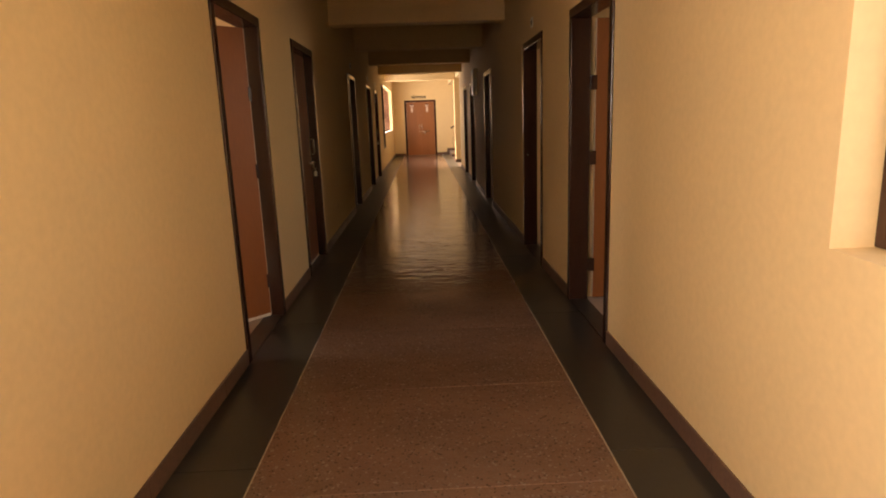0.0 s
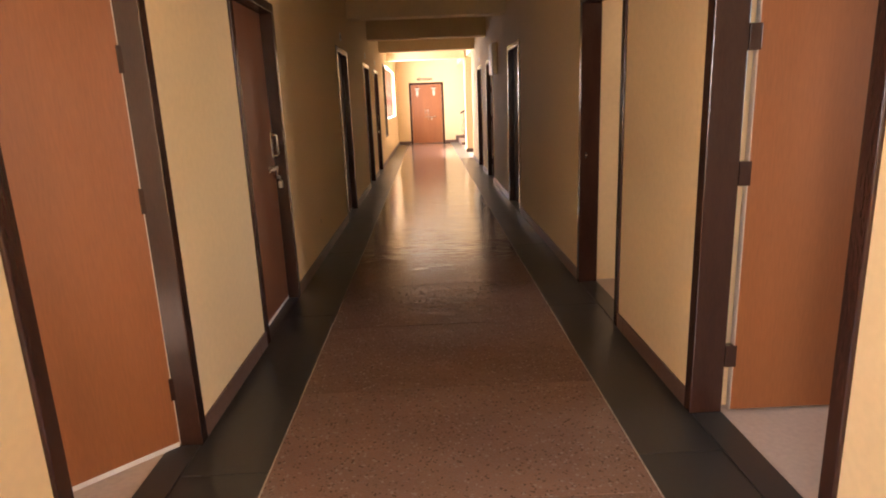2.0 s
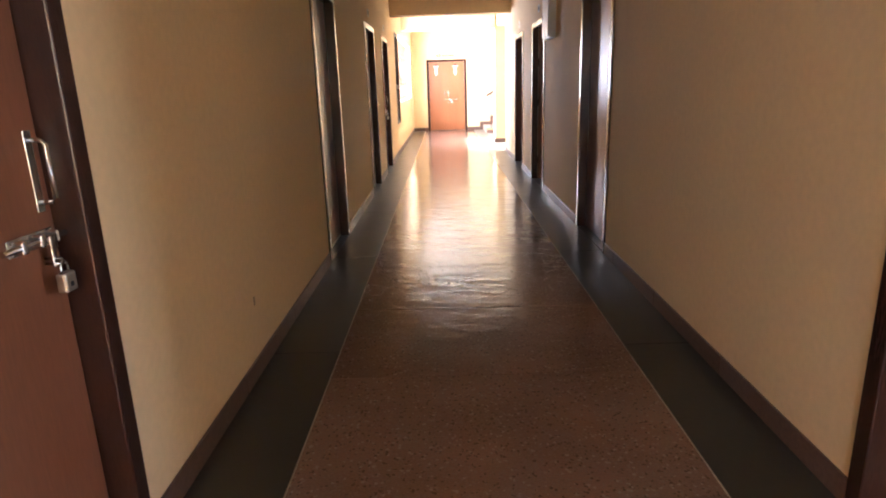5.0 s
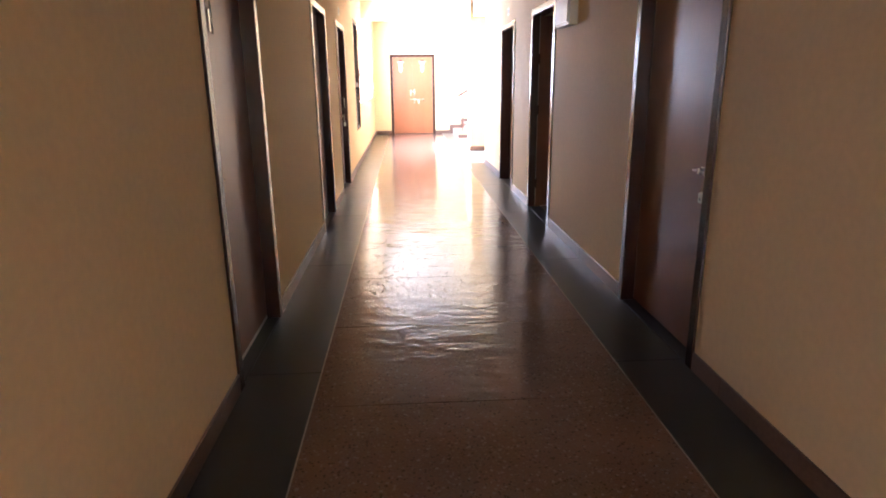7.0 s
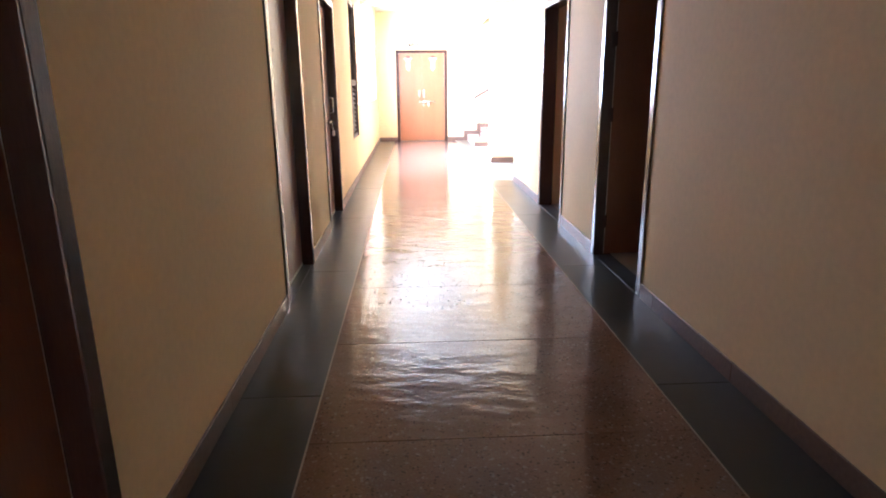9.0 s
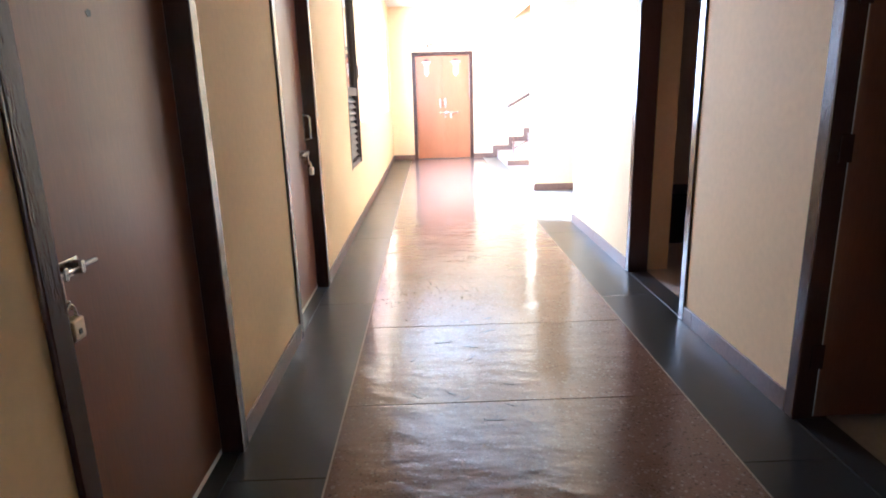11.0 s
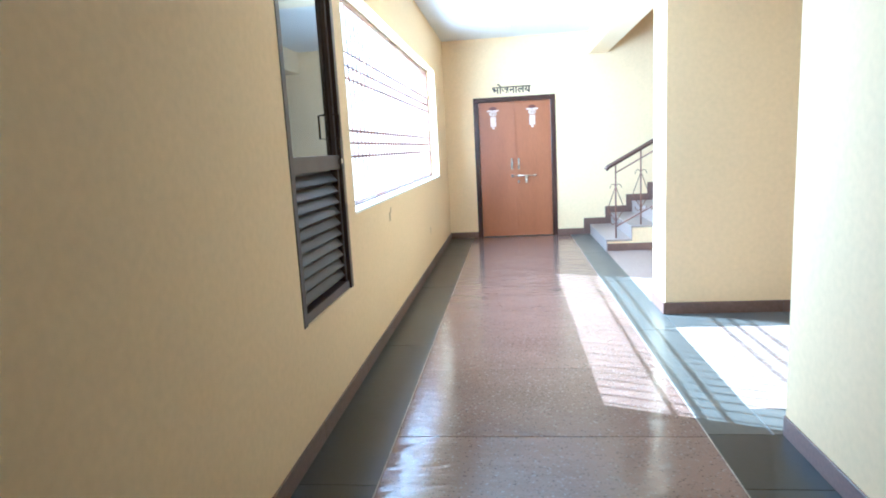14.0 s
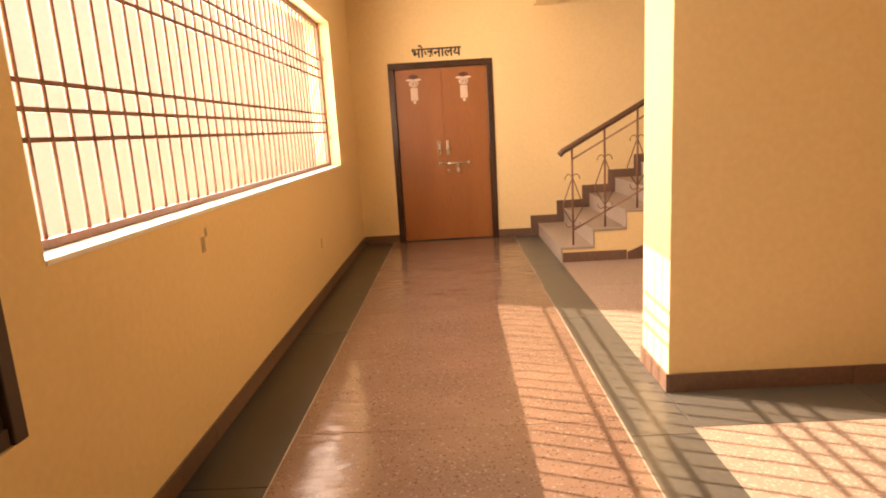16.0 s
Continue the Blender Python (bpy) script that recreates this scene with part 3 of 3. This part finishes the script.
# ---- stairs ----
SY0, RISE, GO, SX = 22.65, 0.166, 0.307, 1.116
stairs = empty("staircase", "concrete stairs with grey-brown stone treads and cream side", "stairs", kind="structure")
bm = bmesh.new()
for i in range(11):
    add_box(bm, SX + 0.02 + i * GO, SX + 0.02 + (i + 1) * GO, SY0 + 0.012, END, max(0, (i - 2) * RISE) if i > 2 else 0, (i + 1) * RISE - 0.025 - 0.018)
part("flight", bm, WALL, stairs, "cream-painted stair side")
for i in range(11):
    x = SX + i * GO
    part("tread", box_bm(x, x + GO + 0.018, SY0, END - 0.012, (i + 1) * RISE - 0.043, (i + 1) * RISE - 0.018, 0.004), STEP, stairs)
    part("riser", box_bm(x + 0.006, x + 0.0195, SY0 + 0.006, END - 0.012, i * RISE - (0 if i == 0 else 0.018), (i + 1) * RISE - 0.043), STEP, stairs)
    part("side_skirting", box_bm(x - (0.09 if i == 0 else 0.08), x + GO - 0.08, END - 0.012, END - 0.0005, (i * RISE - 0.02 if i else 0.0), (i + 1) * RISE + 0.078, 0.002), SKIRT, stairs, "brown stone stepped skirting")
part("side_skirting", box_bm(SX + 0.02, SX + 0.63, SY0, SY0 + 0.0115, 0.0, 0.095, 0.002), SKIRT, stairs, "brown stone skirting")
bm = bmesh.new()
pr = [(SX + 0.64, 0.0), (SX + 2.6, 0.0), (SX + 2.6, 0.9), (SX + 0.64, 0.07)]
va = [bm.verts.new((x, SY0 - 0.001, z)) for x, z in pr]
vb = [bm.verts.new((x, SY0 + 0.0115, z)) for x, z in pr]
bm.faces.new(va[::-1]), bm.faces.new(vb)
for k in range(4):
    bm.faces.new((va[k], va[(k + 1) % 4], vb[(k + 1) % 4], vb[k]))
part("side_panel", bm, SKIRT, stairs, "dark brown raking panel under the flight")

rail = empty("stair_railing", "brown iron stair railing with scrolled balusters and handrail", "railing")
YR, SLOPE = SY0 + 0.09, RISE / GO
pts = [(1.135, YR, 1.02), (1.17, YR, 1.055)] + [(1.17 + k * 0.3, YR, 1.055 + k * 0.3 * SLOPE) for k in range(1, 11)]
part("handrail", tube_bm(pts, 0.028, 12), RAIL, rail, "brown round handrail")
part("upper_rail", tube_bm([(1.255, YR, 0.975), (4.1, YR, 0.975 + 2.845 * SLOPE)], 0.009, 8), IRON, rail)
part("lower_rail", tube_bm([(1.255, YR, 0.295), (4.1, YR, 0.295 + 2.845 * SLOPE)], 0.009, 8), IRON, rail)
for i in range(9):
    x = SX + 0.14 + i * GO
    zb = (i + 1) * RISE - 0.02
    post = part("baluster", tube_bm([(x, YR, zb), (x, YR, zb + 0.93)], 0.010, 8), IRON, rail)
    cz = zb + 0.66
    lz = zb + 0.21
    bm = bmesh.new()
    for sx in (-1, 1):
        tube_bm([(x, YR, cz), (x + sx * 0.095, YR, cz - 0.26), (x + sx * 0.09, YR, cz - 0.30), (x, YR, lz)], 0.0055, 6, bm)
        for zc, up in ((cz, 1), (lz, -1)):
            tube_bm([(x + sx * 0.035 * (1 - math.cos(a)), YR, zc - up * 0.02 + up * 0.05 * math.sin(a)) for a in (math.pi * k / 7 for k in range(8))], 0.005, 6, bm)
    part("scroll", bm, IRON, post, "bent iron diamond with scrolled ends")

# ---- small fixtures ----
box = empty("distribution_box", "white surface-mounted distribution box on the wall", "electrical box", (XR, 12.375, 2.04))
part("body", box_bm(-0.07, 0, -0.225, 0.225, -0.24, 0.24, 0.006), WHITE, box)
part("cover", box_bm(-0.084, -0.0705, -0.205, 0.205, -0.22, 0.22, 0.004), WHITE, box)
part("latch", box_bm(-0.09, -0.0845, 0.17, 0.19, -0.02, 0.02, 0.002), BLACK, box)
for x, d in ((XL, L[3]), (XL, L[4]), (XL, L[2]), (XR, R[1]), (XR, R[3]), (XR, R[4])):
    s = 1 if x < 0 else -1
    p = empty("number_plate", "small pale number plate above a door", "plate", (x, sum(d) / 2, 2.24), "door number plates")
    part("plate", box_bm(min(0, s * 0.006), max(0, s * 0.006), -0.055, 0.055, -0.045, 0.045, 0.002), WHITE, p)
    part("mark", box_bm(min(s * 0.006, s * 0.0075), max(s * 0.006, s * 0.0075), -0.022, 0.022, -0.022, 0.022, 0.0005), INK, p)
lamp = empty("ceiling_lamp_holder", "white unlit batten lamp holder on the ceiling", "lamp holder", (-0.06, 23.1, TOP))
part("base", box_bm(-0.09, 0.09, -0.03, 0.03, -0.022, 0, 0.006), WHITE, lamp)
part("socket", tube_bm([(0.06, 0, -0.022), (0.06, 0, -0.06)], 0.018, 14), WHITE, lamp)
lamp2 = empty("ceiling_lamp_holder", "white unlit batten lamp holder on the ceiling", "lamp holder", (-0.06, 20.9, TOP))
part("base", box_bm(-0.09, 0.09, -0.03, 0.03, -0.022, 0, 0.006), WHITE, lamp2)
for y, z, w, h in ((19.60, 0.88, 0.02, 0.035), (19.64, 0.93, 0.012, 0.02), (21.9, 0.45, 0.015, 0.04), (7.9, 0.36, 0.010, 0.022)):
    sc = part("wall_scuff", box_bm(XL - 0.001, XL + 0.0015, y - w, y + w, z - h, z + h, 0.001), STAIN)
    tagged(sc, "small dark chipped scuff on the wall paint", "scuff")

# worn streaks on the terrazzo and smudges on a door
rng = random.Random(7)


def scuff_bm(length, width, sides=11):
    """A thin ragged patch lying flat."""
    bm = bmesh.new()
    ring = []
    for k in range(sides):
        a, q = 2 * math.pi * k / sides, rng.uniform(0.55, 1.0)
        ring.append((length * q * math.cos(a), width * q * math.sin(a)))
    low, high = ([bm.verts.new((x, y, z)) for x, y in ring] for z in (0.0, 0.0008))
    bm.faces.new(low[::-1]), bm.faces.new(high)
    for k in range(sides):
        bm.faces.new((low[k], low[(k + 1) % sides], high[(k + 1) % sides], high[k]))
    return bm


for k in range(14):
    sc = part("floor_scuff", scuff_bm(rng.uniform(0.02, 0.07), rng.uniform(0.004, 0.011)), GRIME)
    sc.matrix_world = pose(rng.uniform(-0.38, 0.15), rng.uniform(13.9, 15.1), 0.0003, 0, 0, rng.uniform(-70, 70))
    tagged(sc, "dark worn streak on the red-brown terrazzo", "scuff", "floor scuffs")
for y, z, w in ((13.22, 1.56, 0.022), (13.30, 1.51, 0.014)):
    sm = part("door_smudge", scuff_bm(w, w * 1.2), GRIME)
    sm.matrix_world = pose(XL - 0.0677, y, z, 0, 90, 0)
    tagged(sm, "small dark smudge on a closed laminate door", "smudge")

# latch keep on an open frame
keep = empty("latch_keep", "small steel latch keep on a dark door frame", "latch", (XR + 0.03, R[1][1] - 0.065, 0.98))
part("plate", box_bm(-0.006, 0.006, -0.003, 0, -0.02, 0.02, 0.001), BLACK, keep)
part("pin", tube_bm([(0, -0.003, 0), (0, -0.02, 0)], 0.004, 8), BRASS, keep)

# bed in the room behind the open doorway
bed = empty("bed", "wooden plank bed with orange side boards and black legs", "bed", (1.98, 5.95, 0))
for x in (0.02, 0.86):
    for y in (0.02, 1.86):
        part("leg", box_bm(x, x + 0.04, y, y + 0.04, 0, 0.46, 0.003), BLACK, bed)
part("side_board", box_bm(0.0, 0.02, 0.0, 1.86, 0.30, 0.44, 0.004), WOOD, bed)
part("side_board", box_bm(0.90, 0.92, 0.0, 1.86, 0.30, 0.44, 0.004), WOOD, bed)
part("bed_top", box_bm(0.02, 0.90, 0.0, 1.86, 0.39, 0.42, 0.003), PLY, bed)
part("head_rail", box_bm(0.0, 0.92, 1.862, 1.90, 0.40, 0.47, 0.004), BLACK, bed)
chest = empty("storage_chest", "dark low storage chest in an unlit room", "chest", (1.75, 16.7, 0))
part("body", box_bm(0, 1.2, 0, 0.5, 0.0, 0.40, 0.006), BLACK, chest)
part("lid", box_bm(-0.01, 1.21, -0.01, 0.51, 0.402, 0.43, 0.005), BLACK, chest)


# ---- floor stones and skirting, piece by piece ----
def stones(parent, name, material, x0, x1, y0, y1, step, along="y", gap=0.003, top=0.0):
    made = {}
    a, b = (y0, y1) if along == "y" else (x0, x1)
    u = a
    while u < b - 0.02:
        ln = min(step, b - u)
        w = (x1 - x0) if along == "y" else (y1 - y0)
        key = round(ln, 3)
        sx, sy = (w, ln) if along == "y" else (ln, w)
        at = (x0, u, top) if along == "y" else (u, y0, top)
        if key in made:
            ob = new(name, made[key].data)
            ob.parent = parent
        else:
            ob = made[key] = part(name, box_bm(gap / 2, sx - gap / 2, gap / 2, sy - gap / 2, -0.02, 0, 0.0015, 1), material, parent)
        ob.location = at
        u += ln


floor_red = empty("floor_terrazzo", "polished red-brown terrazzo slabs in one row", "floor", kind="structure")
stones(floor_red, "slab", RED, -0.645, 0.825, BACK, END, 0.899, gap=0.0025)
bands = empty("floor_border", "black polished stone border along the walls", "floor border", kind="structure")
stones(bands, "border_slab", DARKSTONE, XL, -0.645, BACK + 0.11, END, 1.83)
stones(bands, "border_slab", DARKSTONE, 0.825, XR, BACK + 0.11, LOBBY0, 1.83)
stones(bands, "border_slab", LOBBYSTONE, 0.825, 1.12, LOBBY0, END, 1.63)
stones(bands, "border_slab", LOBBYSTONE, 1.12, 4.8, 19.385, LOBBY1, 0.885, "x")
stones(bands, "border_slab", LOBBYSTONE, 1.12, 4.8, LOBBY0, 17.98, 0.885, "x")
strips = empty("floor_strip", "thin pale dividing strip between terrazzo and border", "floor strip", kind="structure")
for x, y0, y1 in ((-0.645, BACK + 0.11, END), (0.825, BACK + 0.11, END), (1.12, 17.98, 19.385), (1.12, PIER1, 22.63)):
    part("strip", box_bm(x - 0.0035, x + 0.0035, y0, y1, -0.018, 0.0008), STRIP, strips)
floor_pale = empty("floor_lobby", "pale terrazzo slabs of lobby and stair foot", "floor", kind="structure")
for k in range(2):
    stones(floor_pale, "slab", PALE, 1.12, 4.8, 17.98 + k * 0.7025, 17.98 + (k + 1) * 0.7025, 0.92, "x")
for k in range(5):
    stones(floor_pale, "slab", PALE, 1.12, 4.8, PIER1 + k * 0.818, PIER1 + (k + 1) * 0.818, 0.92, "x")

skirting = empty("baseboard", "brown stone skirting along the walls", "baseboard", kind="structure")


def skirt_y(x, s, y0, y1):
    u = y0
    while u < y1 - 0.01:
        ln = min(0.9, y1 - u)
        part("skirting_stone", box_bm(min(x, x + s * 0.011), max(x, x + s * 0.011), u + 0.001, u + ln - 0.001, 0.0, 0.094, 0.002, 1), SKIRT, skirting)
        u += ln


def skirt_x(y, s, x0, x1):
    u = x0
    while u < x1 - 0.01:
        ln = min(0.885, x1 - u)
        part("skirting_stone", box_bm(u + 0.001, u + ln - 0.001, min(y, y + s * 0.011), max(y, y + s * 0.011), 0.0, 0.094, 0.002, 1), SKIRT, skirting)
        u += ln


for x, s, doors, stop in ((XL, 1, LEFT_DOORS, END - 0.012), (XR, -1, RIGHT_DOORS, LOBBY0)):
    u = BACK
    for a, b in doors:
        skirt_y(x, s, u, a)
        u = b
    skirt_y(x, s, u, stop)
skirt_x(END, -1, XL, X0)
skirt_x(END, -1, X1, SX - 0.09)
skirt_x(LOBBY1, -1, 1.127, 4.8)
skirt_y(1.127, -1, LOBBY1 - 0.011, PIER1)
skirt_x(LOBBY0, 1, XR, 4.8)
